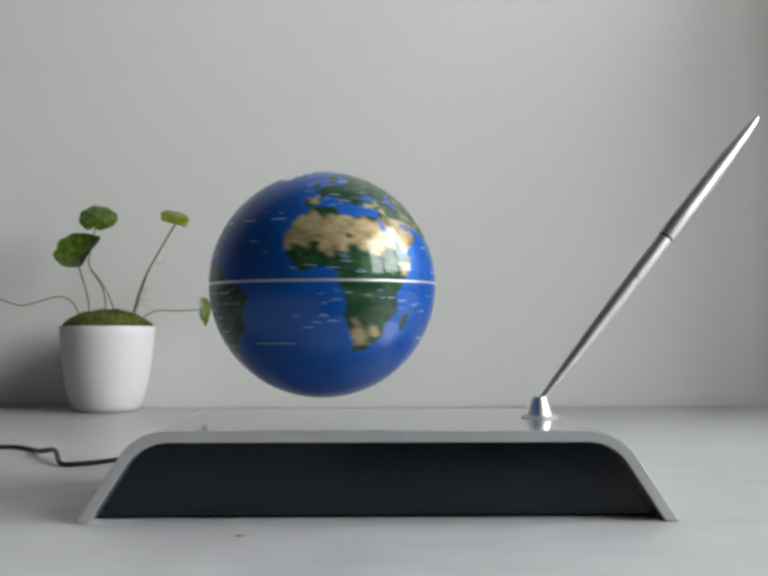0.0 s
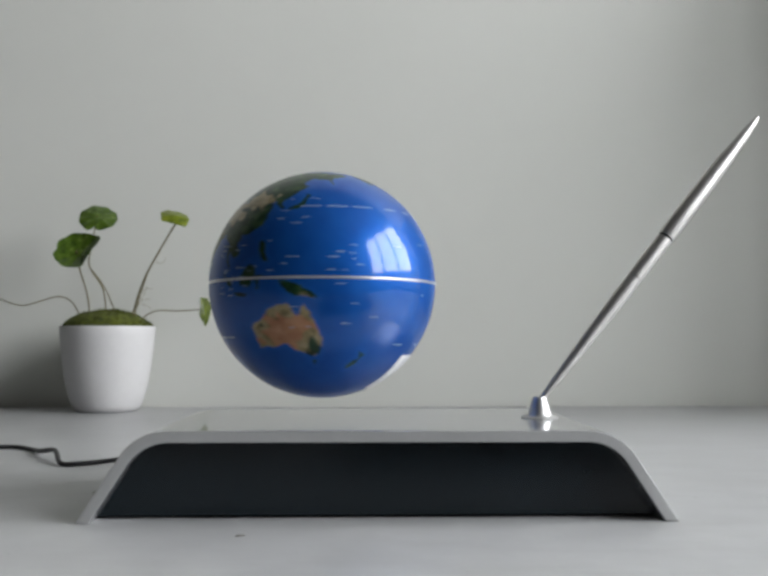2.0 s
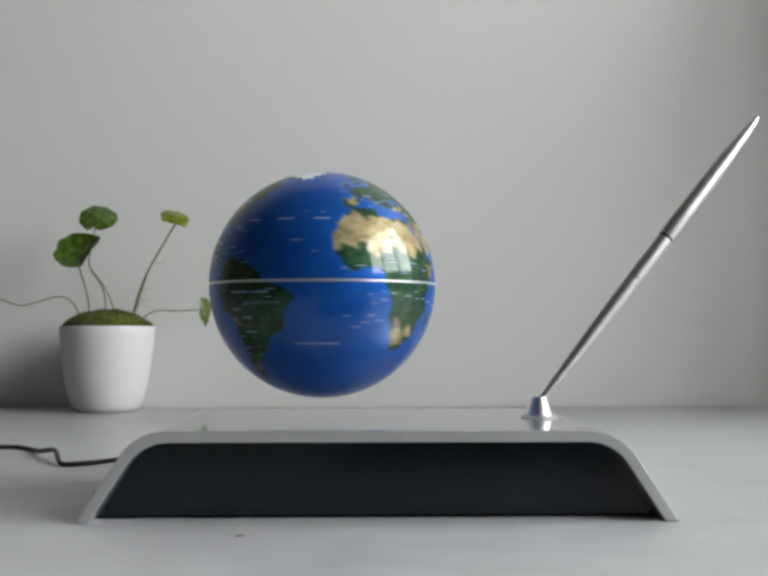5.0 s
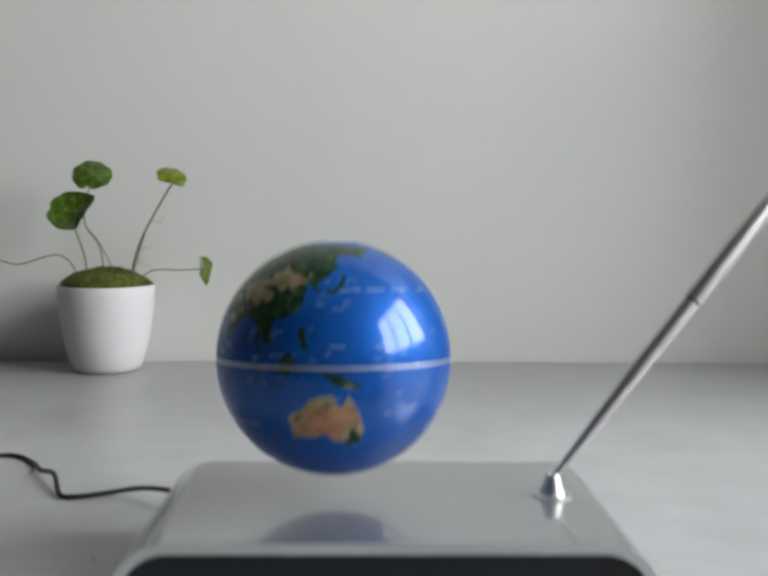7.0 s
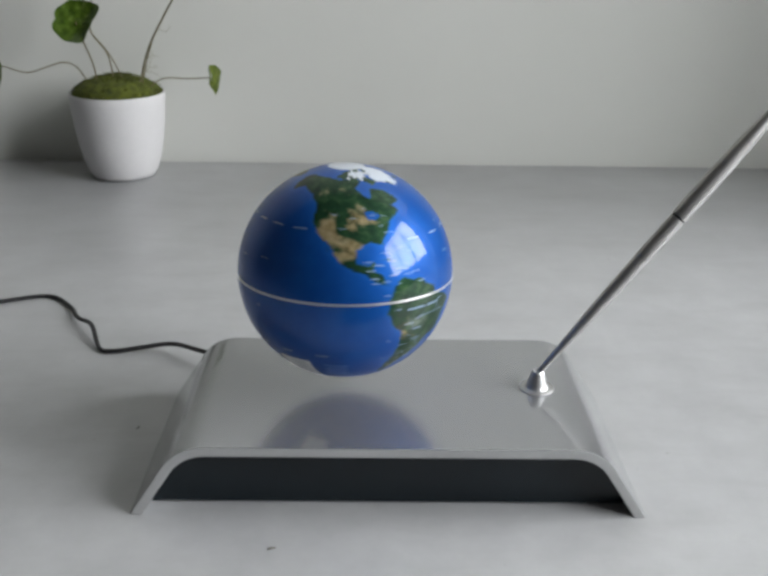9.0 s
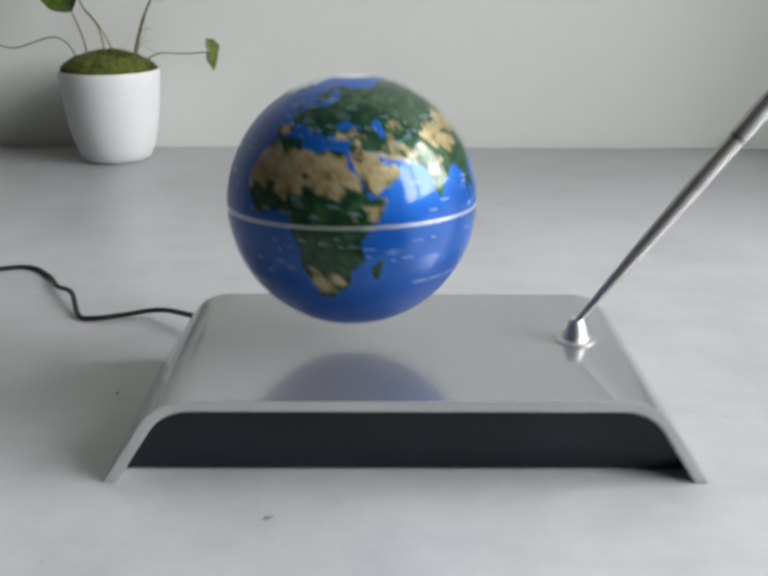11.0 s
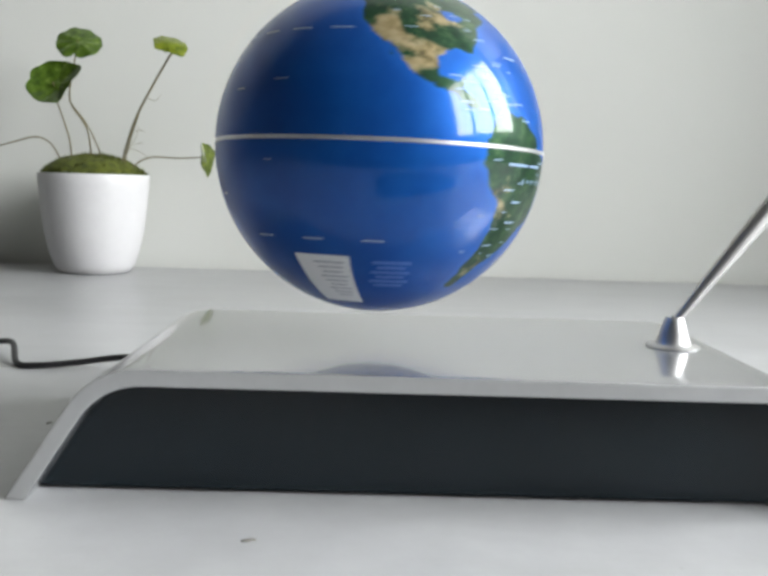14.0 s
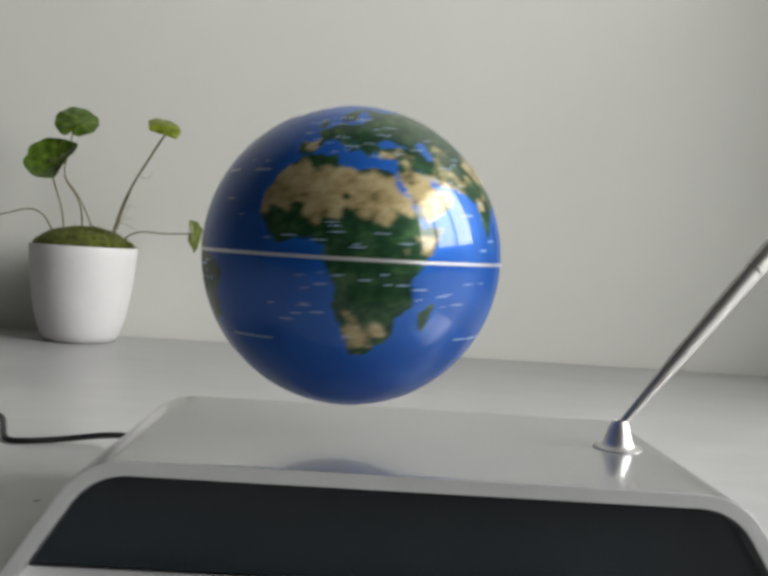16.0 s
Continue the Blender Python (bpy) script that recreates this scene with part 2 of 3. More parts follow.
# ---------------------------------------------------------------- room
def build_room():
    x0, x1, y0, z0, z1 = (ROOM[k] for k in ("x0", "x1", "y0", "z0", "z1"))
    th = 0.2
    tagged(part("wall_north", boxed(x0, x1, WALL_Y, WALL_Y + th, z0, z1), M_WALL), "plain off-white painted plaster wall behind the desk", "wall", kind="structure")
    # west and south walls are never seen; kept dark to dim the fill
    tagged(part("wall_west", boxed(x0 - th, x0, y0, WALL_Y + th, z0, z1), M_WALL_DARK), "unseen plain wall closing the room, dark brown-grey to cut bounced light", "wall", kind="structure")
    tagged(part("wall_south", boxed(x0 - th, x1 + th, y0 - th, y0, z0, z1), M_WALL_DARK), "unseen plain wall closing the room, dark brown-grey to cut bounced light", "wall", kind="structure")
    # the window wall: four butted pieces round the opening
    bm = bmesh.new()
    w = WIN
    box(bm, x1, x1 + th, y0, w["y0"], z0, z1)
    box(bm, x1, x1 + th, w["y1"], WALL_Y + th, z0, z1)
    box(bm, x1, x1 + th, w["y0"], w["y1"], z0, w["z0"])
    box(bm, x1, x1 + th, w["y0"], w["y1"], w["z1"], z1)
    tagged(part("wall_east", bm, M_WALL), "off-white painted wall with a daylit window opening", "wall", kind="structure")
    # added block out of view, shades the right of the north wall and desk
    tagged(part("shade_block", boxed(0.60, 0.68, 0.29, WALL_Y, 0.0, 0.60), M_WALL), "unseen off-white block added to shade the right of the wall and desk", "wall", kind="structure")
    tagged(part("ceiling", boxed(x0 - th, x1 + th, y0 - th, WALL_Y + th, z1, z1 + 0.1), M_CEIL), "unseen plain ceiling, dark grey-brown to cut light from above", "ceiling", kind="structure")
    tagged(part("floor", boxed(x0 - th, x1 + th, y0 - th, WALL_Y + th, z0 - 0.1, z0), M_FLOOR), "plain brown wooden floor", "floor", kind="structure")
    win = thing("window_1", pose(x1 + 0.05, 0, 0), "white framed window with two mullions, daylight outside", "window", kind="structure")
    f = 0.045
    for a in (dict(y0=w["y0"], y1=w["y1"], z0=w["z0"], z1=w["z0"] + f), dict(y0=w["y0"], y1=w["y1"], z0=w["z1"] - f, z1=w["z1"])):
        part("window_frame", boxed(0, 0.06, a["y0"], a["y1"], a["z0"], a["z1"], bevel=0.004), M_FRAME, win)
    for yy in (w["y0"], w["y1"] - f):
        part("window_frame", boxed(0, 0.06, yy, yy + f, w["z0"] + f, w["z1"] - f, bevel=0.004), M_FRAME, win)
    for k in (1, 2):
        yy = w["y0"] + (w["y1"] - w["y0"]) * k / 3
        part("mullion", boxed(0.005, 0.055, yy - 0.03, yy + 0.03, w["z0"] + f, w["z1"] - f, bevel=0.004), M_FRAME, win)


def build_desk():
    d = thing("desk", pose(0, 0, 0), "white laminate desk with faint stains against the wall", "desk")
    part("tabletop", boxed(-1.1, 1.1, -0.30, WALL_Y - 0.002, -0.03, 0.0, bevel=0.003), M_DESK, d)
    for x in (-1.08, 1.04):
        part("side_panel", boxed(x, x + 0.03, -0.22, WALL_Y - 0.01, ROOM["z0"], -0.03), M_DESK, d)


# ---------------------------------------------------------------- display base
TOP, SHEET, HALF, DEPTH = 0.0314, 0.0042, 0.1039, 0.099


def arch_line(inset, steps=10):
    """The bent sheet's outline from the foot on -x to the foot on +x, moved inwards by inset."""
    slope = math.atan2(0.0285, 0.0185)
    rad = 0.0200 - inset * 0.8
    nx, nz = math.sin(slope), -math.cos(slope)
    top = TOP - inset
    foot = -HALF + inset / math.sin(slope)
    # corner where slope and top would meet, and the arc that rounds it
    cx = foot + top / math.tan(slope)
    t = rad * math.tan(slope / 2)
    centre = (cx + t, top - rad)
    pts = [(foot, 0.0)]
    for i in range(steps + 1):
        a = math.pi / 2 + slope * (1 - i / steps)
        pts.append((centre[0] + rad * math.cos(a), centre[1] + rad * math.sin(a)))
    return pts + [(-x, z) for x, z in reversed(pts)]


def extrude_profile(pts, y0, y1, bevel=0.0):
    bm = bmesh.new()
    f = bm.faces.new([bm.verts.new((x, y0, z)) for x, z in pts])
    r = bmesh.ops.extrude_face_region(bm, geom=[f])
    bmesh.ops.translate(bm, verts=[v for v in r["geom"] if isinstance(v, bmesh.types.BMVert)], vec=(0, y1 - y0, 0))
    bmesh.ops.recalc_face_normals(bm, faces=bm.faces)
    if bevel:
        ed = [e for e in bm.edges if abs(e.verts[0].co.y - e.verts[1].co.y) < 1e-6]
        bmesh.ops.bevel(bm, geom=ed, offset=bevel, segments=2, profile=0.5, affect="EDGES")
    return bm


def build_base():
    base = thing("display_base", pose(0, 0, 0), "silver arched magnetic display base with a glossy black inset front", "display base")
    out, inn = arch_line(0.0), arch_line(SHEET)
    shell = part("shell", extrude_profile(out + inn[::-1], 0.0, DEPTH, bevel=0.0007), M_SILVER, base, "bent silver lacquered metal sheet")
    # the large top face keeps its own plane normal beside the rounded edges
    shell.modifiers.new("flat_top", "WEIGHTED_NORMAL").keep_sharp = True
    shell.data.materials.append(M_EDGE)
    for p in shell.data.polygons:
        if abs(p.normal.y) > 0.9:
            p.material_index = 1
    gap = arch_line(SHEET + 0.0002)
    body = [(x, max(z, 0.0012)) for x, z in gap]
    part("front_panel", extrude_profile(body, 0.0085, 0.0125), M_BLACK, base, "glossy black plastic panel")
    part("back_panel", extrude_profile(body, DEPTH - 0.012, DEPTH - 0.008), M_BLACK, base)
    socket = lathe([(0.0042, 0), (0.0042, 0.006), (0.003, 0.007)], 20)
    bmesh.ops.rotate(socket, verts=socket.verts, cent=(0, 0, 0), matrix=Matrix.Rotation(radians(-90), 3, "X"))
    bmesh.ops.translate(socket, verts=socket.verts, vec=(-0.055, DEPTH - 0.008, 0.0085))
    part("power_socket", socket, M_RUBBER, base)


HOLD = Vector((0.0652, 0.0505, TOP))
PEN_LOW, PEN_TIP = Vector((0.0661, 0.0520, 0.0385)), Vector((0.1678, 0.0765, 0.1602))


def build_pen_holder():
    h = thing("pen_holder", pose(*HOLD), "small chrome conical pen holder on a thin flange", "pen holder")
    part("flange", lathe([(0.0073, 0.0), (0.0075, 0.0003), (0.0070, 0.0007), (0.0056, 0.0009)], 40), M_CHROME, h)
    part("socket", lathe([(0.0055, 0.0008), (0.0050, 0.0012), (0.0046, 0.0020), (0.0042, 0.0034), (0.0036, 0.0054), (0.0029, 0.0074), (0.0025, 0.0083), (0.0022, 0.0086), (0.0019, 0.0084), (0.0017, 0.0076)], 40), M_CHROME, h)


def build_pen():
    d = (PEN_TIP - PEN_LOW).normalized()
    q = d.to_track_quat("Z", "Y").to_matrix().to_4x4()
    length = (PEN_TIP - PEN_LOW).length
    pen = thing("pen", Matrix.Translation(PEN_LOW) @ q, "slim silver metal ballpoint pen leaning in its holder", "pen")
    L = length
    part("tip_cone", lathe([(0.0004076, -0.002), (0.001223, 0.001), (0.00163, 0.010), (0.00214, 0.022), (0.002446, 0.030)], 28), M_PEN, pen)
    part("lower_barrel", lathe([(0.002446, 0.0301), (0.002853, 0.045), (0.003108, 0.060), (0.003159, 0.0655)], 28), M_PEN, pen)
    part("grip_ring", lathe([(0.00316, 0.0656), (0.00329, 0.0659), (0.00329, 0.0669), (0.00326, 0.0676)], 28), M_PEN, pen)
    part("middle_barrel", lathe([(0.003261, 0.0677), (0.003363, 0.080), (0.003363, 0.0878)], 28), M_PEN, pen)
    part("centre_ring", lathe([(0.003057, 0.0879), (0.003057, 0.0887)], 28), M_BLACK, pen)
    part("cap", lathe([(0.003465, 0.0888), (0.003669, 0.0900), (0.00377, 0.105), (0.003669, 0.120), (0.003159, 0.135), (0.002242, 0.148), (0.001325, L - 0.003), (0.0007133, L)], 28), M_PEN, pen)


# ---------------------------------------------------------------- globe
GLOBE, RADIUS = Vector((-0.0203, 0.0500, 0.0845)), 0.0444

# rough outlines of the lands, (longitude, latitude) in degrees
LANDS = {
    "africa": [(-17, 15), (-17, 21), (-13, 28), (-9, 32), (-6, 36), (3, 37), (10, 37), (11, 33), (20, 31), (25, 32), (32, 31), (35, 27), (38, 20), (43, 12), (51, 12), (48, 5), (42, -2), (39, -7), (41, -15), (35, -20), (35, -25), (32, -29), (26, -34), (19, -35), (17, -29), (14, -22), (12, -16), (13, -9), (9, -1), (9, 4), (4, 6), (-4, 5), (-8, 4), (-13, 9)],
    "eurasia_west": [(-9, 37), (-9, 43), (-2, 43.5), (-1, 46), (-4, 48.5), (2, 51), (8, 54), (8, 57), (10, 57), (11, 54), (20, 55), (24, 59), (30, 60), (22, 61), (25, 65), (22, 66), (17, 61), (18, 58), (13, 55.5), (8, 58), (5, 61), (13, 67), (25, 71), (40, 67), (55, 69), (68, 69), (70, 40), (62, 25), (57, 27), (51, 28), (48, 30), (36, 36), (28, 36.5), (26, 40), (23, 36.5), (19, 41), (13, 45.5), (18, 40), (16, 38), (9, 44), (3, 43), (0, 39), (-5, 36)],
    "asia": [(66, 40), (66, 69), (75, 73), (95, 76), (113, 74), (140, 73), (160, 70), (179, 69), (179, 65), (163, 60), (160, 52), (156, 58), (142, 59), (135, 55), (141, 51), (132, 43), (127, 39), (129, 35), (126, 35), (122, 40), (118, 38), (122, 36), (120, 33), (122, 29), (116, 23), (108, 21), (106, 17), (109, 12), (105, 9), (100, 13), (103, 2), (99, 8), (97, 17), (91, 22), (86, 20), (80, 15), (77, 8), (73, 17), (72, 21), (67, 25), (61, 25)],
    "arabia": [(35, 29), (39, 22), (43, 13), (52, 16), (59, 22), (56, 26), (51, 25), (48, 30), (40, 37), (35, 36)],
    "turkey": [(26, 40), (28, 36.5), (36, 36), (45, 37), (50, 37), (50, 40), (42, 41.5), (35, 42), (30, 41)],
    "britain": [(-5, 50), (1, 51), (1, 53), (-3, 58.5), (-6, 57), (-4, 54)],
    "iceland": [(-24, 65), (-20, 63.5), (-14, 65), (-18, 66.5), (-22, 66)],
    "greenland": [(-55, 82), (-30, 83), (-18, 79), (-22, 71), (-40, 65), (-44, 60), (-52, 65), (-55, 70), (-70, 77)],
    "north_america": [(-166, 68), (-156, 71), (-128, 70), (-110, 68), (-95, 71), (-85, 68), (-93, 61), (-82, 55), (-78, 62), (-65, 59), (-56, 52), (-65, 49), (-61, 46), (-70, 43), (-74, 40), (-76, 35), (-81, 31), (-80, 26), (-82, 29), (-90, 30), (-97, 27), (-97, 20), (-91, 19), (-87, 21), (-88, 16), (-83, 14), (-82, 9), (-78, 8), (-86, 11), (-95, 16), (-105, 20), (-109, 25), (-114, 31), (-110, 23), (-117, 33), (-124, 40), (-124, 48), (-133, 56), (-148, 60), (-160, 56), (-166, 62)],
    "arctic_islands": [(-120, 72), (-105, 78), (-75, 82), (-65, 81), (-80, 74), (-62, 66), (-72, 63), (-85, 70), (-105, 69)],
    "south_america": [(-77, 8), (-72, 12), (-62, 10), (-52, 5), (-50, 0), (-40, -3), (-35, -7), (-39, -15), (-41, -22), (-48, -27), (-54, -34), (-58, -38), (-65, -42), (-67, -49), (-68, -54), (-74, -52), (-74, -42), (-71, -30), (-71, -18), (-76, -14), (-81, -6), (-80, 1)],
    "australia": [(114, -22), (115, -34), (124, -33), (131, -31.5), (138, -35), (146, -39), (150, -37), (153, -29), (147, -19), (143, -11), (140, -17), (136, -12), (131, -12), (125, -14), (122, -18)],
    "tasmania": [(145, -41), (148, -41), (147, -43.5)],
    "new_guinea": [(131, -1), (141, -3), (147, -6), (150, -10), (143, -9), (138, -8), (133, -4)],
    "borneo": [(109, 1), (116, 7), (119, 5), (116, -4), (110, -3)],
    "sumatra": [(95, 5), (103, 0), (106, -6), (102, -4)],
    "java": [(105, -6), (114, -7), (114, -8.5), (106, -7.5)],
    "sulawesi": [(119, 1), (125, 1.5), (121, -1), (122, -5), (119.5, -5)],
    "philippines": [(120, 18), (122, 18), (124, 12), (126, 7), (122, 8), (120, 14)],
    "japan": [(130, 32), (135, 34), (140, 35), (142, 40), (145, 44), (141, 45), (139, 38), (133, 36)],
    "madagascar": [(44, -17), (49, -12), (50, -16), (47, -25), (44, -23)],
    "new_zealand": [(173, -35), (178, -38), (174, -42), (168, -47), (167, -45), (173, -40)],
    "cuba": [(-85, 22), (-80, 23), (-75, 20), (-78, 20)],
    "hispaniola": [(-74, 19), (-69, 19.5), (-69, 18), (-74, 18)],
    "sri_lanka": [(80, 9), (82, 7), (80, 6)],
    "taiwan": [(120, 23), (122, 25), (121, 22)],
}
WATERS = {"caspian": [(47, 45), (52, 46), (54, 38), (50, 37), (49, 41)], "black_sea": [(28, 43), (32, 46), (41, 42.5), (35, 42), (29, 41.3)], "great_lakes": [(-91, 47), (-83, 46), (-79, 44), (-83, 42), (-87, 42)], "red_sea": [(33, 28), (35, 28), (43, 13.5), (42, 13)]}
# deserts and highlands: longitude, latitude, half width, half height, strength
DRY = [(5, 23, 25, 9, 1.08), (27, 23, 10, 9, 1.02), (46, 24, 13, 11, 0.85), (58, 33, 12, 7, 0.5), (64, 41, 12, 5, 0.42), (78, 42, 10, 5, 0.5), (91, 37, 15, 7, 1.1), (105, 42, 13, 5.5, 1.05), (76, 22, 6, 5, 0.55), (35, 38, 9, 4, 0.6),
       (-110, 37, 10, 9, 0.85), (-103, 27, 8, 8, 0.72), (-99, 43, 12, 8, 0.66), (-69, -42, 5, 12, 0.35), (-69, -20, 4, 12, 0.42), (21, -27, 8.5, 7.5, 0.74), (134, -25, 24, 13, 1.7), (45, 7, 7, 6, 0.7), (-6, 40, 6, 4, 0.6), (-115, 62, 20, 6, 0.4)]
# small dark uplands inside the deserts
DARK = [(15, 21, 2.2, 1.6), (-1, 17, 2.5, 1.2), (45, 34, 4, 2), (69, 36, 5, 2), (96, 37, 6, 1.5), (120, -22, 3, 2), (146, -30, 4, 6), (-106, 40, 3, 5)]
ICE = [(-40, 74, 22, 11, 1.2), (-85, 74, 20, 4.5, 0.85)]


def inside(lon, lat, ring):
    r = np.zeros(lon.shape, bool)
    for (x0, y0), (x1, y1) in zip(ring, ring[1:] + ring[:1]):
        if y0 != y1:
            r ^= ((y0 > lat) != (y1 > lat)) & (lon < (x1 - x0) * (lat - y0) / (y1 - y0) + x0)
    return r


def edge_distance(lon, lat, ring):
    best = np.full(lon.shape, 99.0)
    k = np.cos(np.radians(lat)).clip(0.2)
    for (x0, y0), (x1, y1) in zip(ring, ring[1:] + ring[:1]):
        ax, ay, bx, by = (x0 - lon) * k, y0 - lat, (x1 - x0) * k, y1 - y0
        t = (-(ax * bx + ay * by) / (bx * bx + by * by + 1e-9)).clip(0, 1)
        best = np.minimum(best, np.hypot(ax + t * bx, ay + t * by))
    return best


def map_values(lon, lat):
    """Land (0.5 at the coast), dryness and ice at each place."""
    signed = np.full(lon.shape, -30.0)
    for ring in LANDS.values():
        d = edge_distance(lon, lat, ring)
        signed = np.maximum(signed, np.where(inside(lon, lat, ring), d, -d))
    for ring in WATERS.values():
        d = edge_distance(lon, lat, ring)
        signed = np.minimum(signed, np.where(inside(lon, lat, ring), -d, d))
    dry, ice = np.zeros(lon.shape), np.zeros(lon.shape)
    # uneven borders of the dry lands
    u = lon + 3.5 * np.sin(lat * 0.38 + 1.0) + 2.6 * np.sin(lat * 0.93 + lon * 0.31)
    v = lat + 1.6 * np.sin(lon * 0.29) + 1.5 * np.sin(lon * 0.71 + lat * 0.4)
    for rows, field in ((DRY, dry), (ICE, ice)):
        for x, y, w, h, s in rows:
            np.maximum(field, s * np.exp(-(((u - x) / w) ** 2 + ((v - y) / h) ** 2) ** 1.5 * 0.7), out=field)
    for x, y, w, h in DARK:
        dry -= 0.9 * np.exp(-((lon - x) / w) ** 2 - ((lat - y) / h) ** 2)
    ice[:] = np.maximum(ice, ((lat - 76) / 8).clip(0, 1))
    return (0.5 + signed / 30).clip(0, 1), dry, ice


def on_globe(lon, lat, r=RADIUS):
    a, b = radians(lon), radians(lat)
    return Vector((r * math.cos(b) * math.cos(a), r * math.cos(b) * math.sin(a), r * math.sin(b)))


def hemisphere(name, sign, parent):
    cols, rows = 360, 90
    bm = bmesh.new()
    grid = []
    lons, lats = [], []
    for j in range(rows):
        la = sign * (0.5 + (90 - 0.5) * j / rows)
        grid.append([bm.verts.new(on_globe(i * 360 / cols - 180, la)) for i in range(cols)])
        lons += [i * 360 / cols - 180 for i in range(cols)]
        lats += [la] * cols
    pole = bm.verts.new((0, 0, sign * RADIUS))
    lons.append(0.0), lats.append(90.0 * sign)
    for a, b in zip(grid, grid[1:]):
        for i in range(cols):
            j = (i + 1) % cols
            bm.faces.new((a[i], a[j], b[j], b[i]) if sign > 0 else (a[j], a[i], b[i], b[j]))
    for i in range(cols):
        j = (i + 1) % cols
        bm.faces.new((grid[-1][i], grid[-1][j], pole) if sign > 0 else (grid[-1][j], grid[-1][i], pole))
    ob = part(name, bm, M_GLOBE, parent)
    land, dry, ice = map_values(np.array(lons), np.array(lats))
    at = ob.data.attributes.new("map", "FLOAT_COLOR", "POINT")
    at.data.foreach_set("color", np.stack([land, dry, ice, np.ones_like(land)], 1).ravel().astype(np.float32))
    return ob


def patch(bm, lon, lat, width, height, lift, nu=6, nv=2, taper=1.0):
    """A small curved sheet on the globe, sizes in metres along and across the parallel."""
    g = []
    for j in range(nv + 1):
        la = lat + math.degrees(height / RADIUS) * (j / nv - 0.5)
        w = width * (1 + (taper - 1) * (1 - j / nv))
        g.append([bm.verts.new(on_globe(lon + math.degrees(w * (i / nu - 0.5) / (RADIUS * math.cos(radians(la)))), la, RADIUS + lift)) for i in range(nu + 1)])
    for a, b in zip(g, g[1:]):
        for i in range(nu):
            bm.faces.new((a[i], a[i + 1], b[i + 1], b[i]))


def build_globe():
    globe = thing("globe", pose(*GLOBE), "blue glossy political globe floating above its silver base", "globe")
    hemisphere("northern_hemisphere", 1, globe)
    hemisphere("southern_hemisphere", -1, globe)
    r = RADIUS
    part("equator_seam", lathe([(r - 0.0012, -0.00045), (r + 0.00005, -0.00045), (r + 0.00018, -0.0003), (r + 0.00018, 0.0003), (r + 0.00005, 0.00045), (r - 0.0012, 0.00045)], 180, False, False), M_SEAM, globe, "thin silver-white seam ring")
    bm = bmesh.new()
    patch(bm, -137.5, -51.5, 0.0146, 0.0205, 0.00012, 10, 12, taper=0.68)
    st = part("sticker", bm, M_STICKER, globe, "white paper sticker with grey lines of print")
    bm = bmesh.new()
    for k in range(9):
        patch(bm, -135 + 0.3 * k, -41.2 - 2.2 * k, 0.0080 - 0.0011 * (k % 3) - 0.0003 * k, 0.00055, 0.0002, 6, 1)
    part("small_print", bm, M_GREYPRINT, st)
    bm = bmesh.new()
    for k in range(6):
        patch(bm, -108, -40.5 - 2.2 * k, 0.0095 - 0.0025 * (k % 2), 0.0011, 0.00012, 6, 1)
    part("legend_print", bm, M_PALEBLUE, globe, "pale blue lines of small print")
    # names too small to read, as bars
    rng = random.Random(7)
    bars = bmesh.new()

    def bar(lon, lat, length, h=0.00042):
        patch(bars, lon, lat, length, h, 0.00012, 5, 1)

    def spaced(lon, lat, count, step, length, h=0.0005):
        for k in range(count):
            bar(lon + step * k, lat, length, h)
    spaced(-165, 36, 3, 17, 0.0056, 0.0004), spaced(145, 36, 3, 15, 0.0075, 0.0004), spaced(-161, -32, 3, 22.5, 0.0052), spaced(-61, 30, 3, 19.5, 0.0056)
    spaced(-30, -30, 2, 11, 0.008), spaced(70, -28, 3, 11, 0.006), bar(64, 17, 0.004), bar(72, 5, 0.0034), bar(79, 8.5, 0.004), spaced(-60, -10, 6, 3.4, 0.0007, 0.0009)
    bar(-64, -5, 0.009, 0.0006), bar(-52, -5, 0.007, 0.0006), bar(-61, -17, 0.004, 0.0005), bar(-60, -24, 0.005, 0.0004)
    for x0, x1, y0, y1, count in ((-92, -60, 8, 27, 26), (-82, -42, -38, 6, 16), (-12, 45, -28, 14, 30), (50, 75, -22, -6, 6), (92, 135, -8, 18, 30), (135, 178, -24, 16, 18), (128, 150, 24, 42, 7), (-8, 40, 36, 60, 22), (45, 95, 22, 50, 16), (-120, -75, 28, 50, 8), (-35, -15, 8, 35, 4), (-175, -140, -22, 18, 3)):
        for k in range(count):
            bar(rng.uniform(x0, x1), rng.uniform(y0, y1), rng.uniform(0.0012, 0.0042), rng.uniform(0.0002, 0.00034))
    part("place_name_print", bars, M_PRINT, globe, "white bars of small unreadable place names")["kind"] = "stuff"
    return globe


# ---------------------------------------------------------------- plant
POT = Vector((-0.2300, 0.497, 0.0))


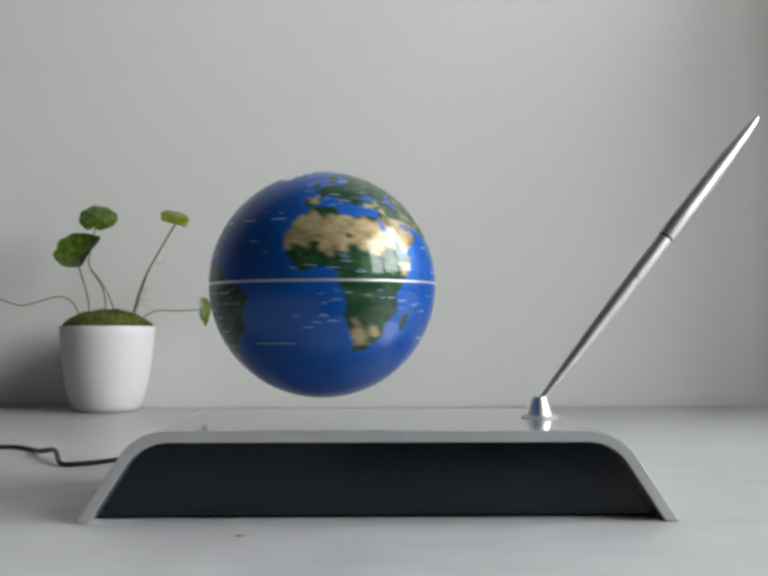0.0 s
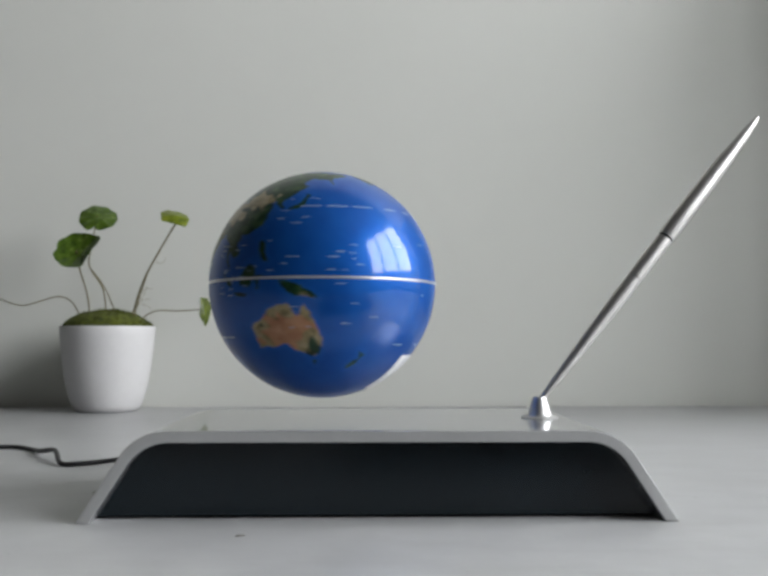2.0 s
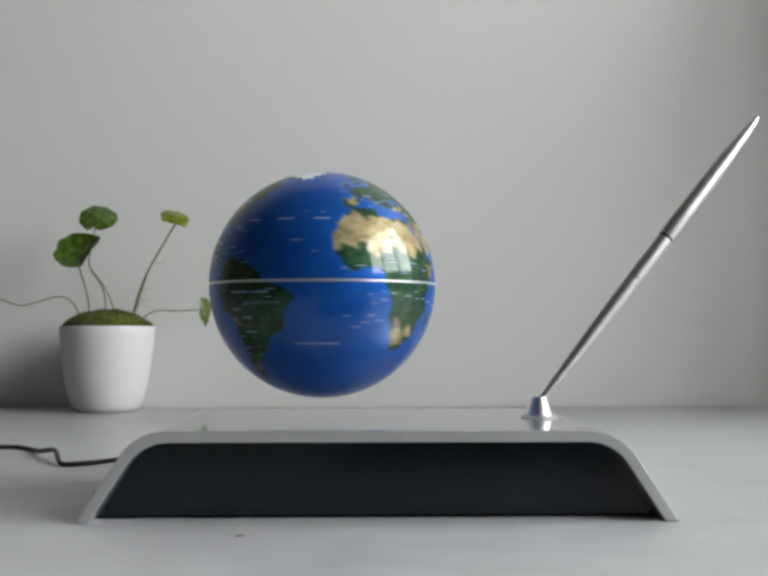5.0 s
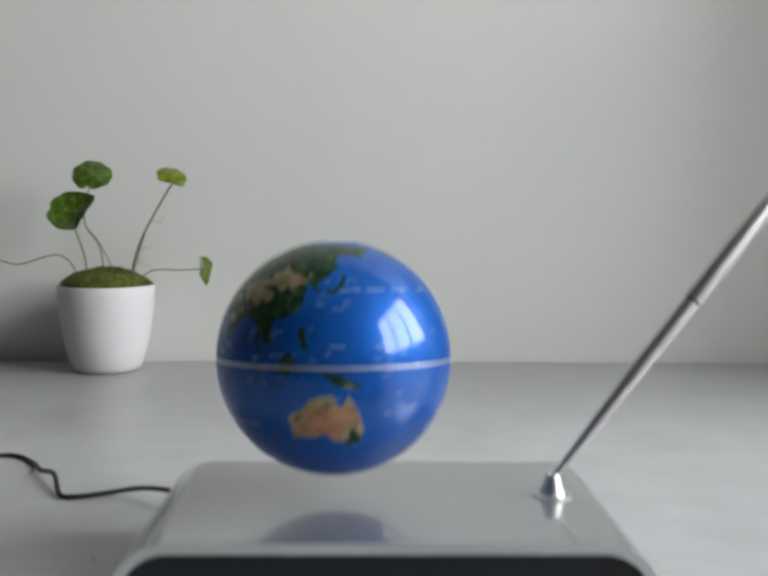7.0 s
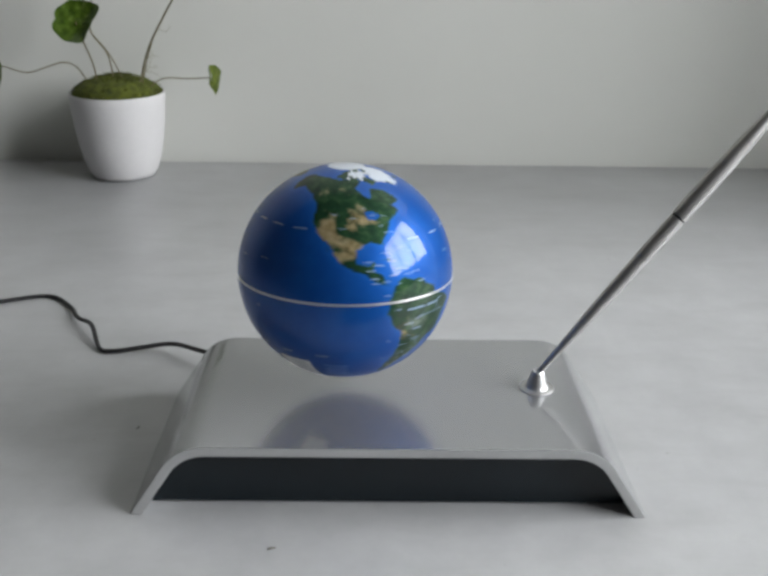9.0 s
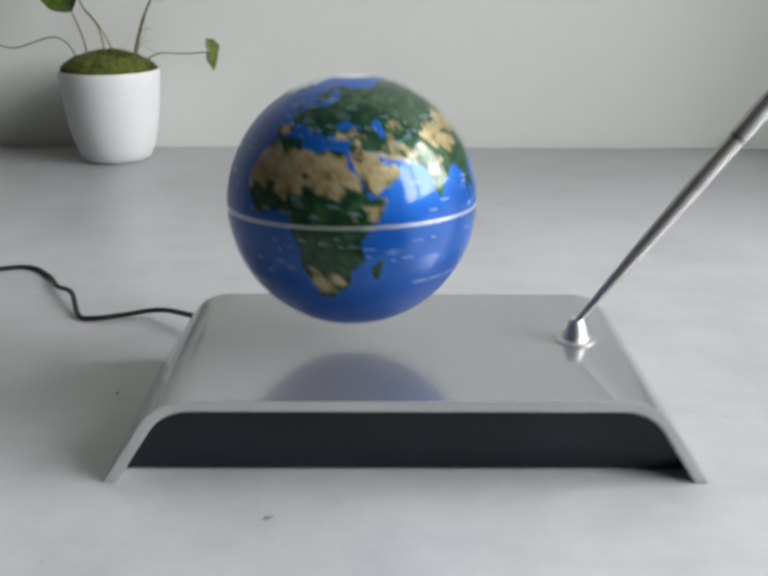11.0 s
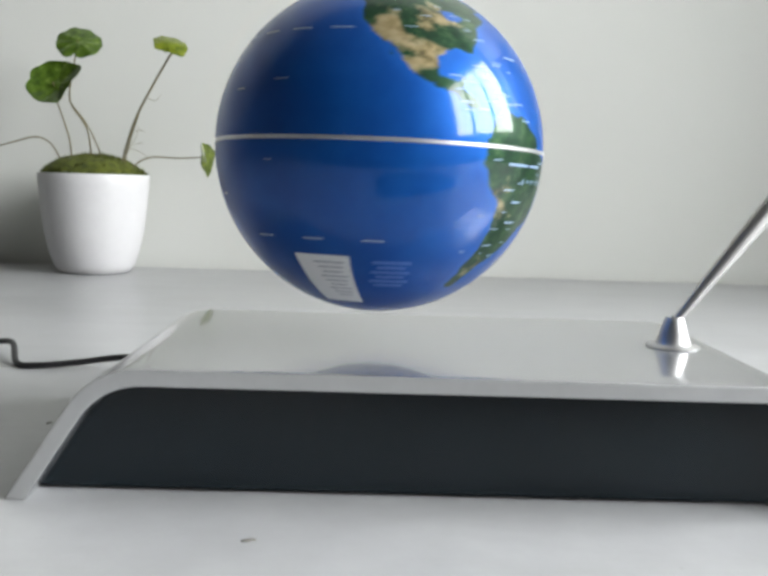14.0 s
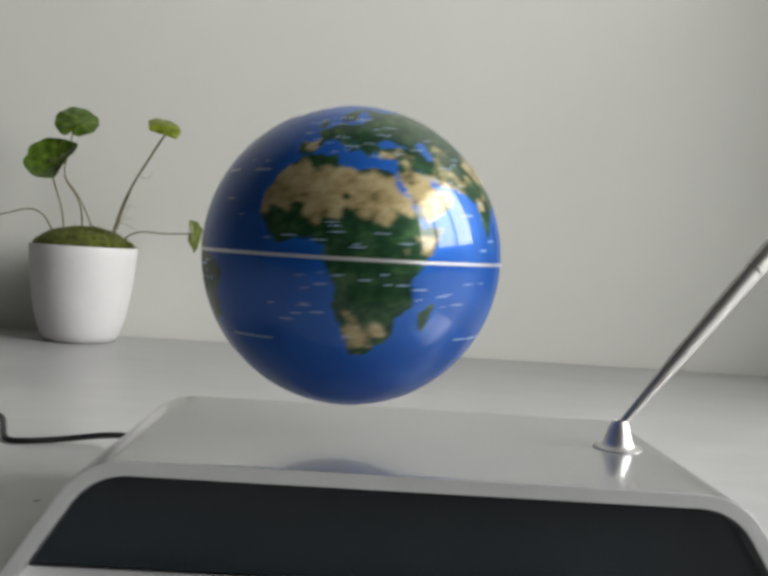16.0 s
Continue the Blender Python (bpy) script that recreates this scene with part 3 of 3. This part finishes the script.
def leaf_mesh(size, seed, cup=0.12, fold=0.0, notch_depth=0.28, cuts=()):
    """A round, lobed pennywort leaf with a notch, slight cup and thickness, lying in xy."""
    rng = random.Random(seed)
    bm = bmesh.new()
    ph = [rng.uniform(0, 6.28) for _ in range(3)]
    seg, rings = 48, 7
    centre = bm.verts.new((0, 0, 0))
    rows, vein = [], {centre: 1.0}
    for j in range(1, rings + 1):
        f = j / rings
        row = []
        for i in range(seg):
            a = 2 * math.pi * i / seg
            lobe = 1 + 0.022 * math.cos(9 * a + ph[0]) + 0.035 * math.cos(2 * a + ph[1]) + 0.014 * math.cos(5 * a + ph[2])
            notch = 1 - notch_depth * math.exp(-((a - math.pi) / 0.13) ** 2) * f
            r = size / 2 * f * (1 + (lobe - 1) * f) * notch
            # straight worn or folded edges: direction in degrees, share of the radius that is left
            for way, left in cuts:
                c = math.cos(a - radians(way))
                if c > 0.05:
                    r = min(r, size / 2 * left * f / c)
            z = size * (cup * (0.35 - f * f) * 0.5 + 0.012 * f * math.cos(9 * a + ph[0] + 1.2) + 0.03 * f * math.cos(2 * a + ph[2])) - fold * abs(r * math.sin(a))
            v = bm.verts.new((r * math.cos(a), r * math.sin(a), z))
            vein[v] = max(0.0, math.cos(9 * a + ph[0])) ** 6 * (1 - 0.5 * f) + 0.9 * max(0, 1 - f * 3.2)
            row.append(v)
        rows.append(row)
    for i in range(seg):
        bm.faces.new((centre, rows[0][i], rows[0][(i + 1) % seg]))
    for a, b in zip(rows, rows[1:]):
        for i in range(seg):
            j = (i + 1) % seg
            bm.faces.new((a[i], b[i], b[j], a[j]))
    bm.verts.index_update()
    values = [vein[v] for v in bm.verts]
    top = list(bm.faces)
    n = len(bm.verts)
    # underside and rim
    low = {v: bm.verts.new(v.co - Vector((0, 0, 0.0004))) for v in list(bm.verts)}
    for f in top:
        bm.faces.new([low[v] for v in reversed(f.verts)])
    for i in range(seg):
        a, b = rows[-1][i], rows[-1][(i + 1) % seg]
        bm.faces.new((b, a, low[a], low[b]))
    return bm, values + values


def build_plant():
    plant = thing("potted_plant", pose(*POT), "small pennywort plant growing from moss in a white ceramic pot", "potted plant")
    outer = [(0.0225, 0.0), (0.0255, 0.0012), (0.0285, 0.006), (0.0322, 0.018), (0.0350, 0.033), (0.0372, 0.050), (0.0386, 0.066), (0.0390, 0.0732), (0.0386, 0.0742), (0.0372, 0.0742), (0.0366, 0.0730), (0.0362, 0.066), (0.0355, 0.058)]
    outer = [(a * 1.045, b) for a, b in outer]
    part("pot", lathe(outer, 72), M_CERAMIC, plant, "white glazed ceramic pot")
    rng = random.Random(3)
    # moss cushion and its tufts
    bm = lathe([(0.0377, 0.070), (0.0379, 0.0738), (0.0352, 0.0775), (0.030, 0.0815), (0.024, 0.0845), (0.017, 0.0865), (0.009, 0.0876), (0.001, 0.0880)], 72)
    for v in bm.verts:
        v.co.z += 0.0022 * noise.noise(v.co * 120) + 0.001 * noise.noise(v.co * 330)
    moss = part("moss", bm, M_MOSS, plant, "low cushion of yellow-green moss")
    tuft = bmesh.new()
    for _ in range(3200):
        r, a = 0.0380 * math.sqrt(rng.random()), rng.uniform(0, 6.2832)
        z = 0.0738 + 0.0138 * (1 - (r / 0.0381) ** 2.3)
        p = Vector((r * math.cos(a), r * math.sin(a), z - 0.0005))
        p.z += 0.0022 * noise.noise(p * 120)
        d = Vector((p.x * 14 + rng.gauss(0, 0.5), p.y * 14 + rng.gauss(0, 0.5), 1)).normalized() * rng.uniform(0.0014, 0.0042)
        s = Vector((rng.gauss(0, 1), rng.gauss(0, 1), 0)).normalized() * 0.00045
        w = s.cross(d).normalized() * 0.00045
        t = tuft.verts.new(p + d)
        b = [tuft.verts.new(q) for q in (p + s, p - 0.5 * s + w, p - 0.5 * s - w)]
        for i in range(3):
            tuft.faces.new((b[i], b[(i + 1) % 3], t))
    part("moss_fuzz", tuft, M_MOSS, moss, smooth=False)["kind"] = "stuff"

    def stem(points, r0=0.0007, taper=0.8):
        part("stem", tube([Vector(p) - POT for p in points], r0, 8, 6, taper), M_STEM, plant)

    def leaf(at, normal, size, seed, mat, spin=0.0, fold=0.0, label="", **shape):
        bm, values = leaf_mesh(size, seed, fold=fold, **shape)
        q = Vector(normal).to_track_quat("Z", "Y").to_matrix().to_4x4() @ Matrix.Rotation(radians(spin), 4, "Z")
        bmesh.ops.transform(bm, matrix=Matrix.Translation(Vector(at) - POT) @ q, verts=bm.verts)
        ob = part("leaf", bm, mat, plant, label)
        ob.data.attributes.new("vein", "FLOAT", "POINT").data.foreach_set("value", np.array(values, np.float32))

    leaf((-0.2327, 0.471, 0.1675), (0.10, -0.70, 0.71), 0.0330, 1, M_LEAF, 80)
    leaf((-0.2440, 0.457, 0.1368), (-0.12, -0.82, 0.56), 0.0395, 2, M_LEAF, 0, notch_depth=0.08, cup=-0.25, cuts=((-18, 0.66), (75, 0.9)))
    leaf((-0.1655, 0.458, 0.1670), (0.22, -0.66, 0.71), 0.0262, 3, M_LEAF_YOUNG, 0, fold=0.3, notch_depth=0.05, cuts=((-112, 0.5), (180, 0.8)), label="young yellow-green leaf")
    leaf((-0.1434, 0.487, 0.0868), (0.84, -0.53, 0.05), 0.0262, 4, M_LEAF_OLIVE, 0, fold=0.1, notch_depth=0.0, cuts=((180, 0.35), (215, 0.45), (-28, 0.62)), label="small olive leaf hanging at its stem's end")
    leaf((-0.3270, 0.480, 0.0910), (-0.85, -0.50, 0.15), 0.0300, 5, M_LEAF, 90, fold=0.1)
    stem([(-0.2435, 0.488, 0.080), (-0.2445, 0.484, 0.100), (-0.2479, 0.470, 0.124), (-0.2460, 0.455, 0.137)])
    stem([(-0.2301, 0.492, 0.082), (-0.2331, 0.490, 0.107), (-0.2430, 0.482, 0.127), (-0.2375, 0.474, 0.150), (-0.2335, 0.470, 0.168)])
    stem([(-0.2200, 0.490, 0.082), (-0.2305, 0.485, 0.108), (-0.2430, 0.481, 0.126)], 0.0006)
    stem([(-0.2085, 0.492, 0.080), (-0.2015, 0.488, 0.102), (-0.1920, 0.480, 0.121), (-0.1735, 0.468, 0.149), (-0.1612, 0.4595, 0.1655)], 0.0009)
    stem([(-0.2055, 0.488, 0.080), (-0.2000, 0.486, 0.100), (-0.1925, 0.481, 0.119)], 0.0005)
    stem([(-0.2025, 0.490, 0.077), (-0.1925, 0.488, 0.085), (-0.1825, 0.488, 0.088), (-0.1665, 0.488, 0.0875), (-0.1442, 0.487, 0.089)], 0.0006)
    stem([(-0.2515, 0.492, 0.080), (-0.2595, 0.490, 0.095), (-0.2700, 0.487, 0.100), (-0.2845, 0.484, 0.096), (-0.2985, 0.482, 0.092), (-0.3095, 0.481, 0.094), (-0.3190, 0.480, 0.0970), (-0.3270, 0.480, 0.091)], 0.0006)

    # thin dry rootlets beside the tallest stem
    for line in ([(-0.2075, 0.489, 0.084), (-0.2010, 0.487, 0.093), (-0.1945, 0.486, 0.092), (-0.1880, 0.486, 0.0885)], [(-0.2040, 0.488, 0.093), (-0.1970, 0.486, 0.100), (-0.1935, 0.485, 0.110)], [(-0.2000, 0.487, 0.104), (-0.1930, 0.484, 0.107), (-0.1880, 0.483, 0.106)],
                 [(-0.1860, 0.476, 0.130), (-0.1785, 0.474, 0.128), (-0.1750, 0.473, 0.133)], [(-0.2060, 0.488, 0.088), (-0.1985, 0.486, 0.096), (-0.1900, 0.484, 0.098)]):
        part("rootlet", tube([Vector(p) - POT for p in line], 0.00028, 5, 4, 0.5), M_ROOT, plant)


def build_cable():
    pts = [(-0.62, 0.30, 0.0013), (-0.42, 0.17, 0.0013), (-0.30, 0.18, 0.0013), (-0.236, 0.207, 0.0013), (-0.207, 0.217, 0.0013), (-0.189, 0.202, 0.0013), (-0.178, 0.182, 0.003), (-0.166, 0.168, 0.005), (-0.156, 0.146, 0.0014), (-0.147, 0.1425, 0.0014), (-0.134, 0.145, 0.0022), (-0.116, 0.145, 0.0048), (-0.0985, 0.131, 0.0080), (-0.075, 0.117, 0.0085), (-0.055, 0.106, 0.0085), (-0.055, DEPTH + 0.0002, 0.0085)]
    c = part("power_cable", tube(pts, 0.00125, 12, 8), M_RUBBER)
    tagged(c, "thin black rubber power cable curling across the desk", "cable")


def build_pouch():
    bm = bmesh.new()
    box(bm, -0.016, 0.18, -0.235, -0.1012, 0.0, 0.007)
    up = [e for e in bm.edges if abs(e.verts[0].co.z - e.verts[1].co.z) > 0.005]
    bmesh.ops.bevel(bm, geom=up, offset=0.03, segments=8, profile=0.5, affect="EDGES")
    rim = [e for e in bm.edges if e.verts[0].co.z > 0.006 and e.verts[1].co.z > 0.006]
    bmesh.ops.bevel(bm, geom=rim, offset=0.003, segments=3, profile=0.5, affect="EDGES")
    for v in bm.verts:
        v.co.y += 0.0012 * noise.noise(v.co * 60)
    tagged(part("fabric_pouch", bm, M_FABRIC), "flat black fabric pouch lying on the desk", "pouch")


def build_crumb(at, size, turn, seed):
    bm = bmesh.new()
    bmesh.ops.create_icosphere(bm, subdivisions=2, radius=0.5)
    for v in bm.verts:
        k = 1 + 0.5 * noise.noise(v.co * 3 + Vector((seed, 0, 0)))
        v.co = Vector((v.co.x * size * k, v.co.y * size * 0.35 * k, max(v.co.z, -0.2) * size * 0.2 * k))
    ob = part("crumb", bm, M_CRUMB)
    low = min(v.co.z for v in ob.data.vertices)
    ob.matrix_world = pose(at[0], at[1], -low, 0, 0, turn)
    tagged(ob, "tiny grey-brown crumb lying on the white desk", "crumb", "crumbs on the desk")


build_room()
build_desk()
build_base()
build_pen_holder()
build_pen()
globe = build_globe()
build_plant()
build_cable()
build_pouch()
build_crumb((-0.045, -0.0205), 0.0034, 20, 1)
build_crumb((-0.116, 0.066), 0.0026, 70, 2)


# ---------------------------------------------------------------- movement
# small drift of the globe as it floats
DRIFT = [(0, -0.0215, 0.0449, 0.0843), (5.7, -0.0215, 0.0449, 0.0843), (6.5, -0.0213, 0.0447, 0.0851), (7, -0.0191, 0.0526, 0.0850), (7.5, -0.0181, 0.0546, 0.0836), (8, -0.0186, 0.0527, 0.0849), (8.5, -0.0185, 0.0511, 0.0861), (11, -0.0193, 0.0508, 0.0858), (12, -0.0203, 0.0502, 0.0857), (12.5, -0.0196, 0.0496, 0.0851), (13, -0.0197, 0.0496, 0.0846), (13.5, -0.0189, 0.0515, 0.0839), (14, -0.0195, 0.0501, 0.0840), (14.5, -0.0196, 0.0502, 0.0844), (15, -0.0196, 0.0491, 0.0841), (15.5, -0.0184, 0.0546, 0.0835), (16, -0.0205, 0.0484, 0.0851)]
# longitude that faces the front at each time
SPIN = [(0, -0.3), (0.5, 41.0), (1, 81.3), (1.5, 117.7), (2, 149.5), (2.5, 178.4), (3, 210.2), (3.5, 238.4), (4, 268.3), (4.5, 300.5), (5, 336.2), (5.5, 375.7), (6, 416.3), (6.5, 460.0), (7, 494.7), (7.5, 523.3), (8, 557.1), (8.5, 588.2), (9, 616.2), (9.5, 645.8), (10, 678.3), (10.5, 714.6), (11, 753.9), (11.5, 796.9), (12, 834.0), (12.5, 872.2), (13, 902.8), (13.5, 934.1), (14, 965.3), (14.5, 995.4), (15, 1029.8), (15.5, 1063.6), (16, 1098.1)]


# lean of the spin axis towards the desk's front, in degrees, as the globe sways
LEAN = [(0, 0.5), (6, 0.4), (6.5, -1.3), (7, -3.4), (7.5, -4.1), (8, -4.2), (8.5, -4.3), (11, -4.1), (11.5, -3.8), (12, -3.5), (12.5, -2.9), (13, -2.2), (13.5, -1.8), (14, -1.2), (14.5, -0.5), (15, 0.2), (15.5, 0.3), (16, -0.2)]


def spin_rows():
    """The globe turns about 68 degrees a second, a little unevenly in each turn."""
    rows = []
    for t, c in SPIN:
        turn = -90 - c
        lean = np.interp(t, [r[0] for r in LEAN], [r[1] for r in LEAN])
        place = [np.interp(t, [r[0] for r in DRIFT], [r[k] for r in DRIFT]) for k in (1, 2, 3)]
        rows.append((t, Matrix.Translation(place) @ Matrix.Rotation(radians(lean), 4, "X") @ Matrix.Rotation(radians(turn), 4, "Z") @ Matrix.Rotation(radians(0.7), 4, Vector((math.cos(radians(60)), math.sin(radians(60)), 0)))))
    return rows


def motions():
    walk(globe, spin_rows())


motions()
